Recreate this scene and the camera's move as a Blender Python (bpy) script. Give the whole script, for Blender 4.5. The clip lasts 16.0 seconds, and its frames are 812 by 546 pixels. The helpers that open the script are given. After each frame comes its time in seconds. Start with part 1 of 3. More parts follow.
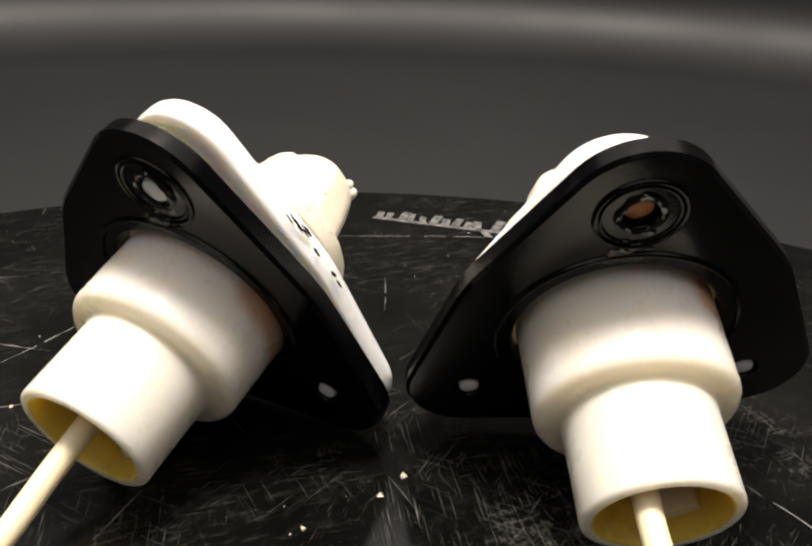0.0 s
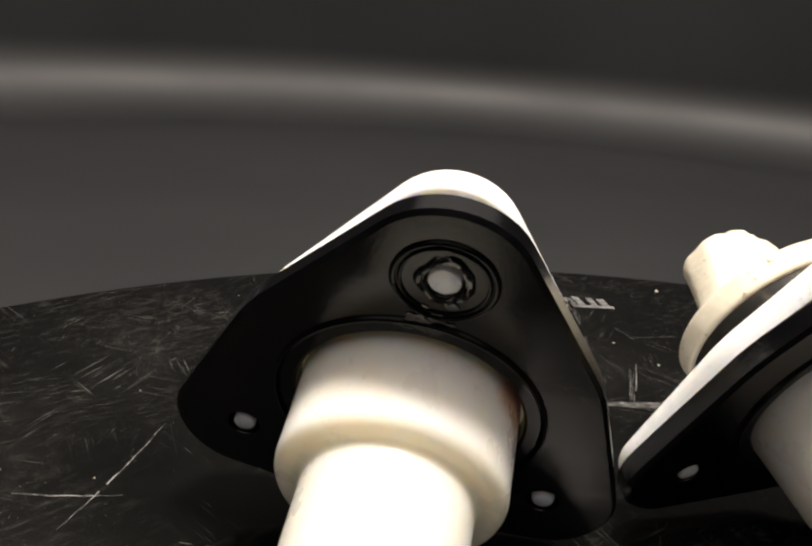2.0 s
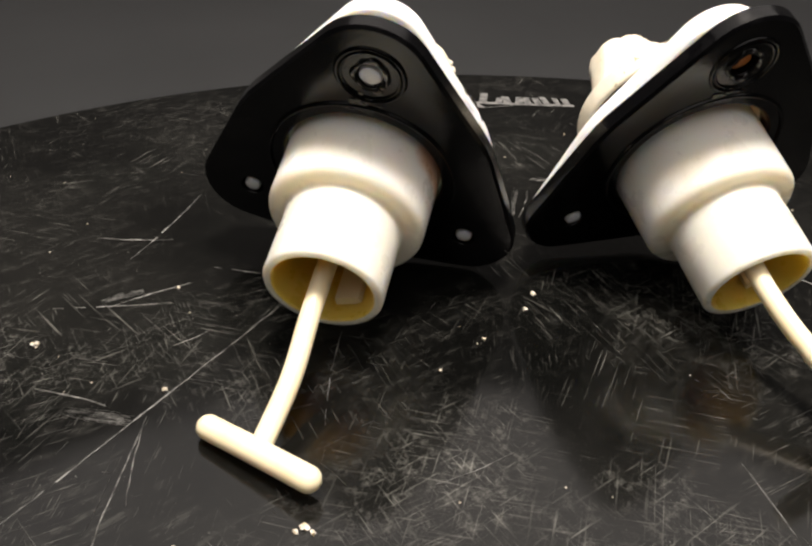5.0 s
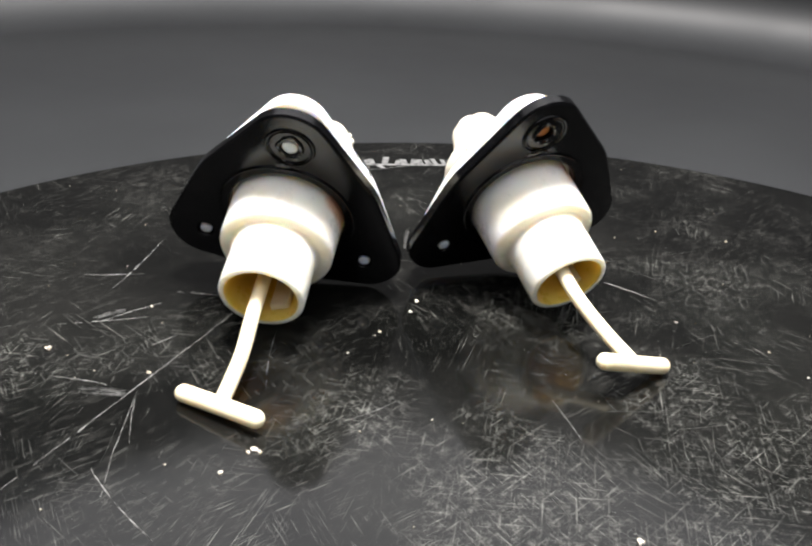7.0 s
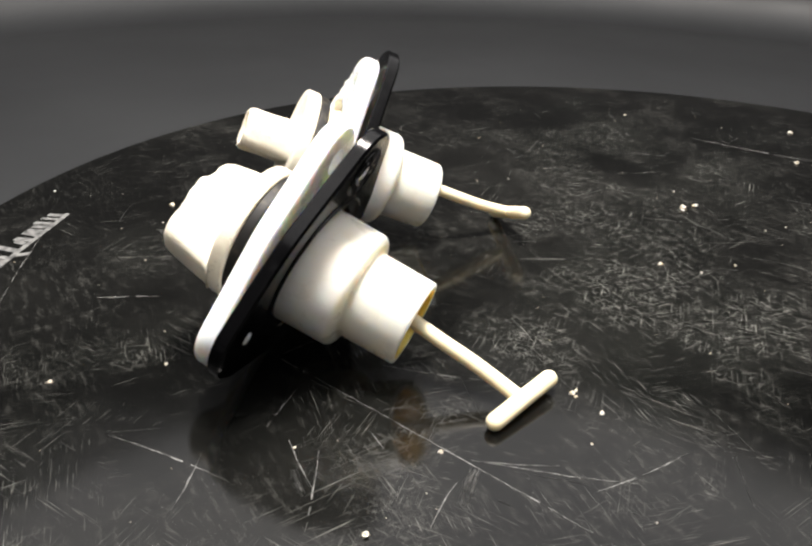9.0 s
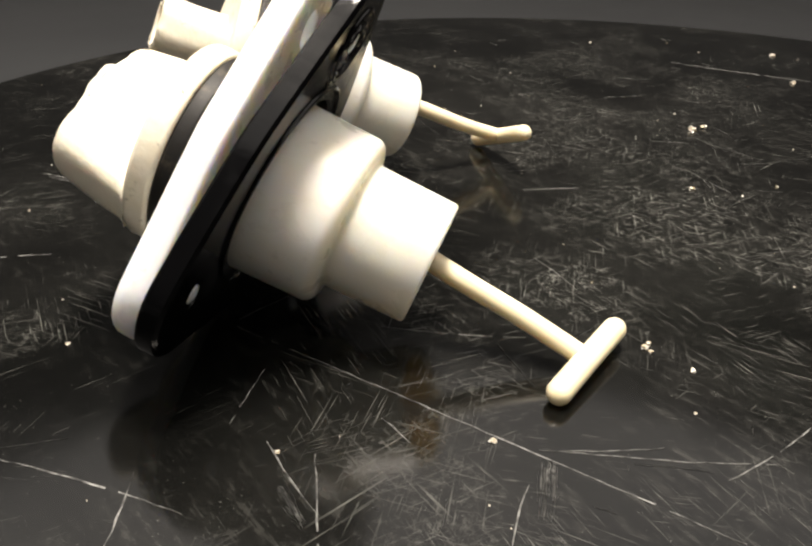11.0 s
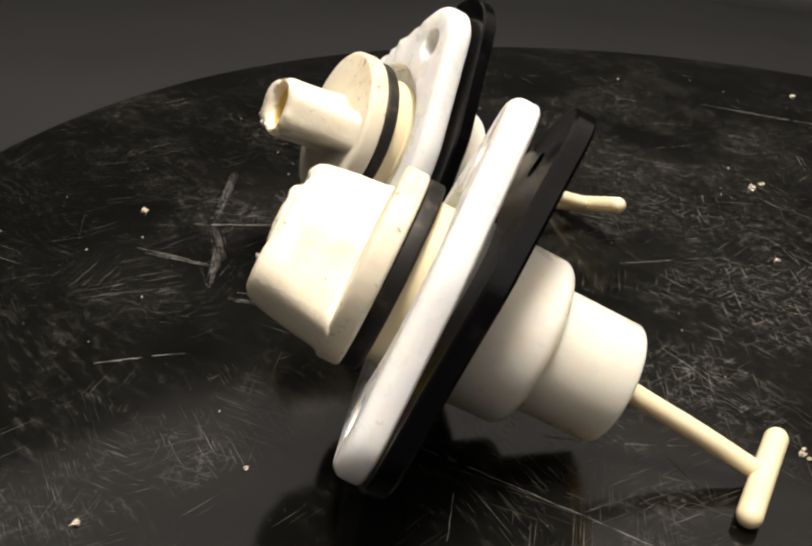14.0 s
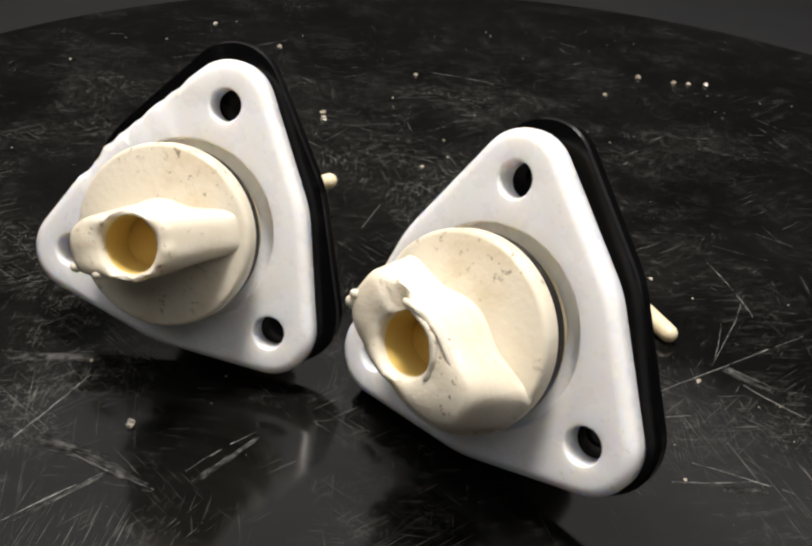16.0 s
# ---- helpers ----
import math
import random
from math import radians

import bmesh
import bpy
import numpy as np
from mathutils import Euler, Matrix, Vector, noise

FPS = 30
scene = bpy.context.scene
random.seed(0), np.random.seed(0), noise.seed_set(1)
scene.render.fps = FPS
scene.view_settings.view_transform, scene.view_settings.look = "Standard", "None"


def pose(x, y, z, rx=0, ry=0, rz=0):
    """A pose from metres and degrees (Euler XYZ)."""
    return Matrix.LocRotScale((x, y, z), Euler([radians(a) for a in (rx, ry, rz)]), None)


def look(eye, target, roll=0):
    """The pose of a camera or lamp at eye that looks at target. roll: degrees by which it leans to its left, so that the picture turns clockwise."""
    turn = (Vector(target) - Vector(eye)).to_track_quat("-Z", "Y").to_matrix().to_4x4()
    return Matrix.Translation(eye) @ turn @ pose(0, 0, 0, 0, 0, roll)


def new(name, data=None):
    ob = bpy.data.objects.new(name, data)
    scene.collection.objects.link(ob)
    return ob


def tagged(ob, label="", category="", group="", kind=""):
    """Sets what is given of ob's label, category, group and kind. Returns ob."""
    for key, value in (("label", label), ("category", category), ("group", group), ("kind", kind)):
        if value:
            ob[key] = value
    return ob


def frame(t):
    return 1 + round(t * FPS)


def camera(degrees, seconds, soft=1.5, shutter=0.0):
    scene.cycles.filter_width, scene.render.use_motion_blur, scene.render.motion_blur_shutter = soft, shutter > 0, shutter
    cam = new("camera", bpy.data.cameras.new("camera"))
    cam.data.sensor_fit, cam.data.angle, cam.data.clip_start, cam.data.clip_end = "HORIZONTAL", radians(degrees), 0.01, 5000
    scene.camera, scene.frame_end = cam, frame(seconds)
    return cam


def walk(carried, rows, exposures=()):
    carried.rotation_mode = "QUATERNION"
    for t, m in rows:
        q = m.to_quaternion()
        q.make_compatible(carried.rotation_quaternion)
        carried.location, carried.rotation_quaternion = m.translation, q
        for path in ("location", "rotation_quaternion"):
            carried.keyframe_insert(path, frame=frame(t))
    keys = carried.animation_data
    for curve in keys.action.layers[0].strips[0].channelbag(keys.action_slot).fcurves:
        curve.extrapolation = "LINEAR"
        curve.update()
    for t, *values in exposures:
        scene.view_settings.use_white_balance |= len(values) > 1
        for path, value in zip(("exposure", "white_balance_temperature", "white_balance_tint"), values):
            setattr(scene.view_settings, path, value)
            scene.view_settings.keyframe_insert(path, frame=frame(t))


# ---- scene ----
cam = camera(53.76, 16.0, soft=2.4)
U = 0.085  # metres in one unit of the plan
PATH = [
    (0, (0.4436, -0.7559, 0.8988), 7.60, -26.08, 2.01),
    (0.5, (0.1854, -0.7208, 0.8898), 0.94, -26.79, 3.42),
    (1, (-0.0713, -0.7119, 0.9067), -5.05, -27.42, 4.37),
    (1.5, (-0.2036, -0.6005, 0.8244), -8.91, -25.78, 5.01),
    (2, (-0.2477, -0.5854, 0.8168), -10.49, -20.22, 5.00),
    (2.5, (-0.2279, -0.6229, 0.7546), -9.91, -19.40, 4.92),
    (3, (-0.2327, -0.6003, 0.7033), -11.17, -23.43, 5.06),
    (3.5, (-0.2198, -0.6108, 0.7023), -11.97, -27.69, 5.17),
    (4, (-0.2563, -0.7107, 0.7295), -12.31, -32.64, 5.31),
    (4.5, (-0.2503, -0.8595, 0.8215), -9.35, -33.77, 3.00),
    (5, (-0.1497, -1.0656, 0.9649), -7.79, -33.35, 3.04),
    (5.2, (-0.0489, -1.2046, 1.0341), -5.55, -32.04, 2.48),
    (7.3, (-0.2439, -1.6529, 1.2415), -17.32, -28.17, 3.90),
    (7.5, (-0.4590, -1.6077, 1.2913), -24.49, -28.57, 3.62),
    (8, (-1.1696, -1.2733, 1.3433), -46.41, -28.25, 2.89),
    (8.5, (-1.6603, -0.5586, 1.3032), -69.41, -28.16, 2.35),
    (9, (-1.7797, 0.0624, 1.1633), -87.54, -28.00, 1.96),
    (9.5, (-1.7614, 0.4136, 1.0925), -95.59, -27.49, 1.53),
    (10, (-1.7575, 0.4222, 1.0656), -95.58, -26.52, 0.99),
    (10.2, (-1.6777, 0.3497, 1.0094), -95.36, -27.18, 0.84),
    (12.3, (-1.1431, 0.2277, 0.6612), -94.28, -29.73, 5.33),
    (12.5, (-1.1684, 0.2543, 0.6923), -93.60, -29.03, 4.93),
    (13, (-1.1764, 0.3452, 0.7818), -94.10, -28.64, 5.21),
    (13.5, (-1.1982, 0.4390, 0.8543), -93.42, -29.07, 4.28),
    (14, (-1.1659, 0.6722, 0.9728), -100.46, -29.90, 5.13),
    (14.5, (-1.1097, 1.0460, 1.0820), -113.86, -31.04, 6.10),
    (15, (-0.8962, 1.2805, 1.1287), -128.71, -31.17, 4.43),
    (15.5, (-0.6475, 1.4571, 1.1793), -144.57, -31.84, 3.54),
    (16, (-0.3340, 1.5707, 1.1273), -157.52, -32.73, 3.86),
]


def shot(eye, yaw, pitch, roll):
    """The camera's pose from its place in the plan and degrees."""
    a, b = radians(yaw), radians(pitch)
    e = Vector(eye) * U
    return look(e, e + Vector((-math.sin(a) * math.cos(b), math.cos(a) * math.cos(b), math.sin(b))), roll)


walk(cam, [(t, shot(eye, yaw, pitch, roll)) for t, eye, yaw, pitch, roll in PATH], [(0, -0.1, 7200, 15), (5.2, 0.05, 7150, 15), (7.3, 0.93, 6350, 12), (8.5, 0.65, 6550, 12), (10.2, 0.4, 6950, 12), (12.3, 0.1, 7500, 14), (13.5, -0.22, 7500, 14), (14.5, -0.5, 7350, 14), (15.2, -0.55, 7150, 14), (16, -0.5, 6800, 14)])

# ---- light: one round soft lamp overhead in a dark studio ----
world = bpy.data.worlds.new("studio")
scene.world = world
world.use_nodes = True
world.node_tree.nodes["Background"].inputs[0].default_value = (0.5, 0.53, 0.56, 1)
world.node_tree.nodes["Background"].inputs[1].default_value = 0.008
lamp_data = bpy.data.lights.new("overhead_lamp", "AREA")
lamp_data.shape, lamp_data.size, lamp_data.energy = "DISK", 0.14, 2.7
lamp_data.color, lamp_data.spread = (1.0, 0.96, 0.9), radians(112)
lamp = new("overhead_lamp", lamp_data)
lamp.matrix_world = look((0.2 * U, -0.1 * U, 7.0 * U), (0.2 * U, 0.1 * U, 0))

box_data = bpy.data.lights.new("overhead_softbox", "AREA")
box_data.shape, box_data.size, box_data.energy = "DISK", 1.4, 5.0
box_data.spread = radians(140)
softbox = new("overhead_softbox", box_data)
softbox.matrix_world = look((-2.0 * U, 1.2 * U, 4.4 * U), (-2.0 * U, 1.201 * U, 0))


# ---- materials ----
class Nodes:
    """Shortcuts for building a node material."""

    def __init__(self, name):
        self.mat = bpy.data.materials.new(name)
        self.mat.use_nodes = True
        self.tree = self.mat.node_tree
        self.bsdf = self.tree.nodes["Principled BSDF"]
        self.place = self.tree.nodes.new("ShaderNodeTexCoord").outputs["Object"]

    def put(self, kind, **values):
        node = self.tree.nodes.new(kind)
        for key, value in values.items():
            setattr(node, key, value)
        return node

    def link(self, a, b):
        if hasattr(a, "is_output"):
            self.tree.links.new(a, b)
        else:
            b.default_value = a

    def mapped(self, scale=(1, 1, 1), turn=0.0, shift=(0, 0, 0)):
        turned = self.put("ShaderNodeVectorRotate", rotation_type="Z_AXIS")
        self.link(self.place, turned.inputs["Vector"])
        turned.inputs["Angle"].default_value = turn
        m = self.put("ShaderNodeMapping")
        self.link(turned.outputs[0], m.inputs["Vector"])
        m.inputs["Scale"].default_value, m.inputs["Location"].default_value = scale, shift
        return m.outputs[0]

    def noise(self, scale, detail=4.0, rough=0.55, vector=None, distortion=0.0):
        n = self.put("ShaderNodeTexNoise")
        self.link(vector or self.place, n.inputs["Vector"])
        n.inputs["Scale"].default_value, n.inputs["Detail"].default_value = scale, detail
        n.inputs["Roughness"].default_value, n.inputs["Distortion"].default_value = rough, distortion
        return n.outputs["Fac"]

    def ramp(self, value, low, high, to_low=0.0, to_high=1.0):
        r = self.put("ShaderNodeMapRange", interpolation_type="SMOOTHSTEP")
        for key, v in zip(("Value", "From Min", "From Max", "To Min", "To Max"), (value, low, high, to_low, to_high)):
            self.link(v, r.inputs[key])
        return r.outputs[0]

    def math(self, op, a, b=0.0, clamp=False):
        m = self.put("ShaderNodeMath", operation=op, use_clamp=clamp)
        self.link(a, m.inputs[0])
        self.link(b, m.inputs[1])
        return m.outputs[0]

    def mix(self, fac, a, b):
        m = self.put("ShaderNodeMix", data_type="RGBA")
        self.link(fac, m.inputs[0])
        for v, socket in ((a, m.inputs[6]), (b, m.inputs[7])):
            self.link((*v, 1) if isinstance(v, tuple) else v, socket)
        return m.outputs[2]

    def axes(self):
        s = self.put("ShaderNodeSeparateXYZ")
        self.link(self.place, s.inputs[0])
        return s.outputs

    def bump(self, height, strength, distance=0.0002):
        b = self.put("ShaderNodeBump")
        b.inputs["Strength"].default_value, b.inputs["Distance"].default_value = strength, distance
        self.link(height, b.inputs["Height"])
        self.link(b.outputs[0], self.bsdf.inputs["Normal"])

    def done(self, color, rough, **more):
        self.link((*color, 1) if isinstance(color, tuple) else color, self.bsdf.inputs["Base Color"])
        self.link(rough, self.bsdf.inputs["Roughness"])
        for key, value in more.items():
            self.bsdf.inputs[key.replace("_", " ")].default_value = value
        return self.mat


def plastic(name, color, stain, rough, soft=0.0, specks=0.0, rust_and_glow=False, depth=0.004):
    """Moulded plastic with cloudy ageing, grime specks and a faint moulding relief."""
    n = Nodes(name)
    cloud = n.ramp(n.noise(85, 5, 0.65), 0.42, 0.72)
    c = n.mix(n.math("MULTIPLY", cloud, 0.8), color, stain)
    if specks:
        grime = n.ramp(n.noise(700, 4, 0.65), 0.58, 0.68)
        patch = n.ramp(n.noise(110, 3), 0.42, 0.62)
        c = n.mix(n.math("MULTIPLY", n.math("MULTIPLY", grime, patch), specks), c, (0.16, 0.12, 0.07))
    if rust_and_glow:
        x, y, z = n.axes()
        wide = n.math("SQRT", n.math("ADD", n.math("MULTIPLY", x, x), n.math("MULTIPLY", y, y)))
        c = n.mix(n.ramp(z, -0.0195, -0.0180, 1.0, 0.0), c, (0.82, 0.77, 0.65))
        # Bore painted yellow, like light shining through the tube wall.
        c = n.mix(n.ramp(wide, 0.0079, 0.0083, 1.0, 0.0), c, (0.80, 0.52, 0.10))
        near = n.ramp(z, -0.0122, -0.0094)
        side = n.ramp(n.math("ADD", n.math("MULTIPLY", x, -1.0), n.math("MULTIPLY", n.noise(160), 0.004)), 0.0104, 0.0124)
        c = n.mix(n.math("MULTIPLY", n.math("MULTIPLY", near, side), 0.65), c, (0.60, 0.22, 0.03))
    n.bump(n.math("ADD", n.noise(900, 3), n.math("MULTIPLY", n.noise(150, 4), 2.0)), 0.1 + 0.45 * (specks > 0.5), 0.00015)
    r = n.ramp(n.noise(200, 3), 0.3, 0.7, rough - 0.05, rough + 0.08)
    return n.done(c, r, Subsurface_Weight=soft, Subsurface_Scale=depth, Subsurface_Radius=(1.0, 0.82, 0.6), IOR=1.48)


WHITE = plastic("white_plastic", (0.80, 0.82, 0.84), (0.78, 0.78, 0.77), 0.28, 0.7, 0.22)
SPIGOT = plastic("spigot_plastic", (0.80, 0.78, 0.73), (0.76, 0.71, 0.6), 0.3, 0.75, 0.15, rust_and_glow=True, depth=0.007)
CREAM = plastic("aged_cream_plastic", (0.74, 0.69, 0.57), (0.62, 0.54, 0.39), 0.45, 0.2, 0.8)
# Yellow put into the colour for the warm glow inside the grip bores.
BORE_GLOW = plastic("bore_glow_plastic", (0.74, 0.54, 0.16), (0.66, 0.44, 0.10), 0.4, 0.1)
# Colour of the stub added in one top screw hole.
ORANGE_STUB = plastic("orange_stub_plastic", (0.50, 0.17, 0.03), (0.30, 0.09, 0.02), 0.5)
TETHER = plastic("cream_nylon", (0.80, 0.71, 0.50), (0.74, 0.62, 0.40), 0.4, 0.2)


def rubber():
    n = Nodes("black_rubber")
    c = n.mix(n.ramp(n.noise(300, 4), 0.5, 0.8), (0.0015, 0.0015, 0.0018), (0.0055, 0.0055, 0.006))
    n.bump(n.math("ADD", n.noise(1500, 3), n.noise(150, 3)), 0.2, 0.0001)
    return n.done(c, n.ramp(n.noise(120, 3), 0.3, 0.7, 0.14, 0.24), Specular_IOR_Level=0.20)


RUBBER = rubber()


def dusty_rubber():
    """Matte black rubber with pale rubbed-in dust."""
    n = Nodes("dusty_black_rubber")
    dust = n.math("MULTIPLY", n.ramp(n.noise(260, 5, 0.7), 0.48, 0.75), n.ramp(n.noise(60, 3), 0.4, 0.65))
    n.bump(n.noise(900, 3), 0.3, 0.0001)
    return n.done(n.mix(dust, (0.005, 0.0045, 0.004), (0.06, 0.05, 0.035)), 0.55, Specular_IOR_Level=0.3)


DUSTY = dusty_rubber()


def sealant():
    n = Nodes("glossy_black_sealant")
    n.bump(n.noise(700, 4), 0.4, 0.0002)
    return n.done(n.mix(n.noise(400), (0.003, 0.003, 0.003), (0.012, 0.011, 0.010)), 0.14)


SEALANT = sealant()


def black_disc():
    """Worn black laminate: glossy, with fine scratches in many directions, dust, scuffed patches and a painted-in haze.
    """
    n = Nodes("worn_black_laminate")
    lines = None
    for k, (angle, along, across, low) in enumerate(((0.35, 70, 4200, 0.60), (1.25, 110, 5200, 0.605), (2.1, 60, 3800, 0.605), (2.75, 130, 5600, 0.60), (0.9, 40, 3200, 0.62), (1.75, 190, 4600, 0.605))):
        v = n.mapped((along, across, 1), angle, (3.1 * k, 1.7 * k, 0.4 * k))
        line = n.ramp(n.noise(1.0, 2.5, 0.58, v, 0.15), low, low + 0.13)
        here = n.ramp(n.noise(34, 4, 0.65, n.mapped((1, 1, 1), 0.3 * k, (k * 2.3, k * 1.1, 0))), 0.51, 0.72)
        line = n.math("MULTIPLY", line, here)
        lines = line if lines is None else n.math("MAXIMUM", lines, line)
    spot = n.put("ShaderNodeVectorMath", operation="DISTANCE")
    n.link(n.place, spot.inputs[0])
    spot.inputs[1].default_value = (0.075, -0.05, 0)
    worn = n.ramp(spot.outputs["Value"], 0.03, 0.15, 1.0, 0.0)
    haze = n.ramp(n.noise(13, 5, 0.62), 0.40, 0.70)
    patch = n.math("ADD", n.noise(26, 4, 0.65, n.mapped((1, 1, 1), 0.7, (5, 2, 1))), n.math("MULTIPLY", worn, 0.12))
    patch = n.ramp(patch, 0.50, 0.74)
    short = None
    for k, (angle, along, across) in enumerate(((0.25, 70, 2600), (1.95, 55, 2300), (1.1, 110, 3200), (2.6, 80, 2000))):
        fine = n.ramp(n.noise(1.0, 5.0, 0.72, n.mapped((along, across, 1), angle, (2.7 * k, 5.1 * k, 0)), 0.08), 0.575, 0.70)
        short = fine if short is None else n.math("MAXIMUM", short, fine)
    short = n.math("MULTIPLY", short, patch)
    scuff = n.math("MULTIPLY", n.ramp(n.noise(420, 6, 0.8), 0.50, 0.72), patch)
    brush = n.ramp(n.noise(1.0, 4, 0.7, n.mapped((170, 620, 1), 2.5, (1, 7, 0))), 0.50, 0.72)
    brush = n.math("MULTIPLY", brush, n.ramp(n.noise(19, 3, 0.6, n.mapped((1, 1, 1), 1.9, (9, 4, 2))), 0.42, 0.66))
    dust = n.math("MULTIPLY", n.ramp(n.noise(2600, 2, 0.6), 0.68, 0.76), n.ramp(n.noise(40, 3), 0.35, 0.7, 0.15, 1.0))
    mask = n.math("ADD", n.math("MULTIPLY", lines, 0.40), n.math("ADD", n.math("ADD", n.math("MULTIPLY", scuff, 0.20), n.math("MULTIPLY", short, 0.36)), n.math("MULTIPLY", dust, 0.45)))
    mask = n.math("ADD", mask, n.math("MULTIPLY", brush, 0.06))
    # Thin dust film that also paints in the reflected overhead haze, fading outward.
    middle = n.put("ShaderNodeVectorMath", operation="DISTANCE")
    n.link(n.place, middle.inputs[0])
    film_and_haze = n.math("MULTIPLY", n.ramp(middle.outputs["Value"], 0.06, 0.19, 1.0, 0.3), n.math("ADD", n.math("MULTIPLY", haze, 0.016), 0.001))
    mask = n.math("ADD", mask, film_and_haze, True)
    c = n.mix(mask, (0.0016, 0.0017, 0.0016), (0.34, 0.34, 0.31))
    r = n.math("ADD", n.ramp(n.noise(35, 4), 0.35, 0.7, 0.09, 0.17), n.math("MULTIPLY", mask, 0.6), True)
    n.bump(n.math("SUBTRACT", n.noise(60, 3), n.math("MULTIPLY", lines, 0.6)), 0.10, 0.0001)
    return n.done(c, r, Specular_IOR_Level=0.32)


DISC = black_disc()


def worn_white():
    n = Nodes("worn_white_marks")
    c = n.mix(n.ramp(n.noise(500, 4), 0.35, 0.65), (0.05, 0.05, 0.05), (0.17, 0.17, 0.165))
    return n.done(c, 0.6)


def scratch_white():
    n = Nodes("scratched_edge")
    c = n.mix(n.ramp(n.noise(700, 4), 0.3, 0.7), (0.015, 0.015, 0.015), (0.25, 0.25, 0.24))
    return n.done(c, 0.55)


MARKS, SCRATCH = worn_white(), scratch_white()


def backdrop_vinyl():
    n = Nodes("dark_grey_vinyl")
    c = n.mix(n.ramp(n.noise(6, 4), 0.3, 0.7), (0.0150, 0.0160, 0.0172), (0.0196, 0.0208, 0.0222))
    n.bump(n.noise(300, 3), 0.05, 0.0003)
    return n.done(c, n.ramp(n.noise(9, 3), 0.3, 0.7, 0.46, 0.52))


VINYL = backdrop_vinyl()


def crumb_mat():
    n = Nodes("pale_crumbs")
    info = n.put("ShaderNodeNewGeometry").outputs["Random Per Island"]
    return n.done(n.mix(info, (0.62, 0.61, 0.58), (0.42, 0.33, 0.19)), 0.3)


CRUMB = crumb_mat()


# ---- mesh helpers, in units of the plan ----
def part(name, bm, material, parent=None, label="", sharp=40.0, weighted=False):
    """Links a bmesh, drawn in units of the plan, as one mesh object under a thing or a part."""
    bmesh.ops.recalc_face_normals(bm, faces=bm.faces)
    mesh = bpy.data.meshes.new(name)
    bmesh.ops.scale(bm, vec=(U, U, U), verts=bm.verts)
    bm.to_mesh(mesh)
    bm.free()
    mesh.polygons.foreach_set("use_smooth", [True] * len(mesh.polygons))
    mesh.set_sharp_from_angle(angle=radians(sharp))
    mesh.materials.append(material)
    ob = new(name, mesh)
    ob.parent = parent
    if weighted:
        ob.modifiers.new("even_normals", "WEIGHTED_NORMAL").keep_sharp = True
    return tagged(ob, label)


def ring(bm, points):
    return [bm.verts.new(p) for p in points]


def bridge(bm, a, b):
    n = len(a)
    for i in range(n):
        bm.faces.new((a[i], a[(i + 1) % n], b[(i + 1) % n], b[i]))


def loft(bm, loops, start=False, end=False):
    rings = [ring(bm, p) for p in loops]
    for a, b in zip(rings, rings[1:]):
        bridge(bm, a, b)
    if start:
        bm.faces.new(rings[0])
    if end:
        bm.faces.new(rings[-1])
    return rings


def circle(r, z, n=64, x=0.0, y=0.0, from_angle=0.0):
    return [(x + r * math.cos(from_angle + 2 * math.pi * i / n), y + r * math.sin(from_angle + 2 * math.pi * i / n), z) for i in range(n)]


def lathe(bm, profile, n=72, start=False, end=False):
    return loft(bm, [circle(max(r, 1e-4), z, n) for r, z in profile], start, end)


def rounded(cx, cz, r, a0, a1, n=5):
    """Points of an arc in a lathe's profile."""
    return [(cx + r * math.cos(radians(a0 + (a1 - a0) * i / n)), cz + r * math.sin(radians(a0 + (a1 - a0) * i / n))) for i in range(n + 1)]


def fill(bm, *loops):
    """A flat face between an outline and the holes in it."""
    edges = []
    for verts in loops:
        for a, b in zip(verts, verts[1:] + verts[:1]):
            edges.append(bm.edges.get((a, b)) or bm.edges.new((a, b)))
    bmesh.ops.triangle_fill(bm, use_beauty=True, use_dissolve=False, edges=edges)


RH, RC, HUB = 0.2657, 0.0897, 0.1610  # screw holes from the axis, the flange's corner radius, and by how much its hub is wider


def triangle(rc, z):
    """The outline round a wide hub and the three screw corners: straight sides with a soft bend at the hub."""
    turn = math.acos(HUB / RH)
    out = []
    for k in range(3):
        a0 = radians(90 + 120 * k)
        c = Vector((RH * math.cos(a0), RH * math.sin(a0)))
        for i in range(13):
            d = a0 + turn * (i / 6 - 1)
            out.append(c + rc * Vector((math.cos(d), math.sin(d))))
        hub = [(rc + HUB) * Vector((math.cos(d), math.sin(d))) for d in (a0 + turn + (radians(120) - 2 * turn) * i / 7 for i in range(8))]
        next_corner = RH * Vector((math.cos(a0 + radians(120)), math.sin(a0 + radians(120)))) + rc * Vector((math.cos(a0 + radians(120) - turn), math.sin(a0 + radians(120) - turn)))
        last = out[-1]
        out += [last.lerp(hub[0], i / 10) for i in range(1, 10)] + hub + [hub[-1].lerp(next_corner, i / 10) for i in range(1, 10)]
    return [(p.x, p.y, z) for p in out]


def screw_spots():
    return [(RH * math.cos(radians(90 + 120 * k)), RH * math.sin(radians(90 + 120 * k))) for k in range(3)]


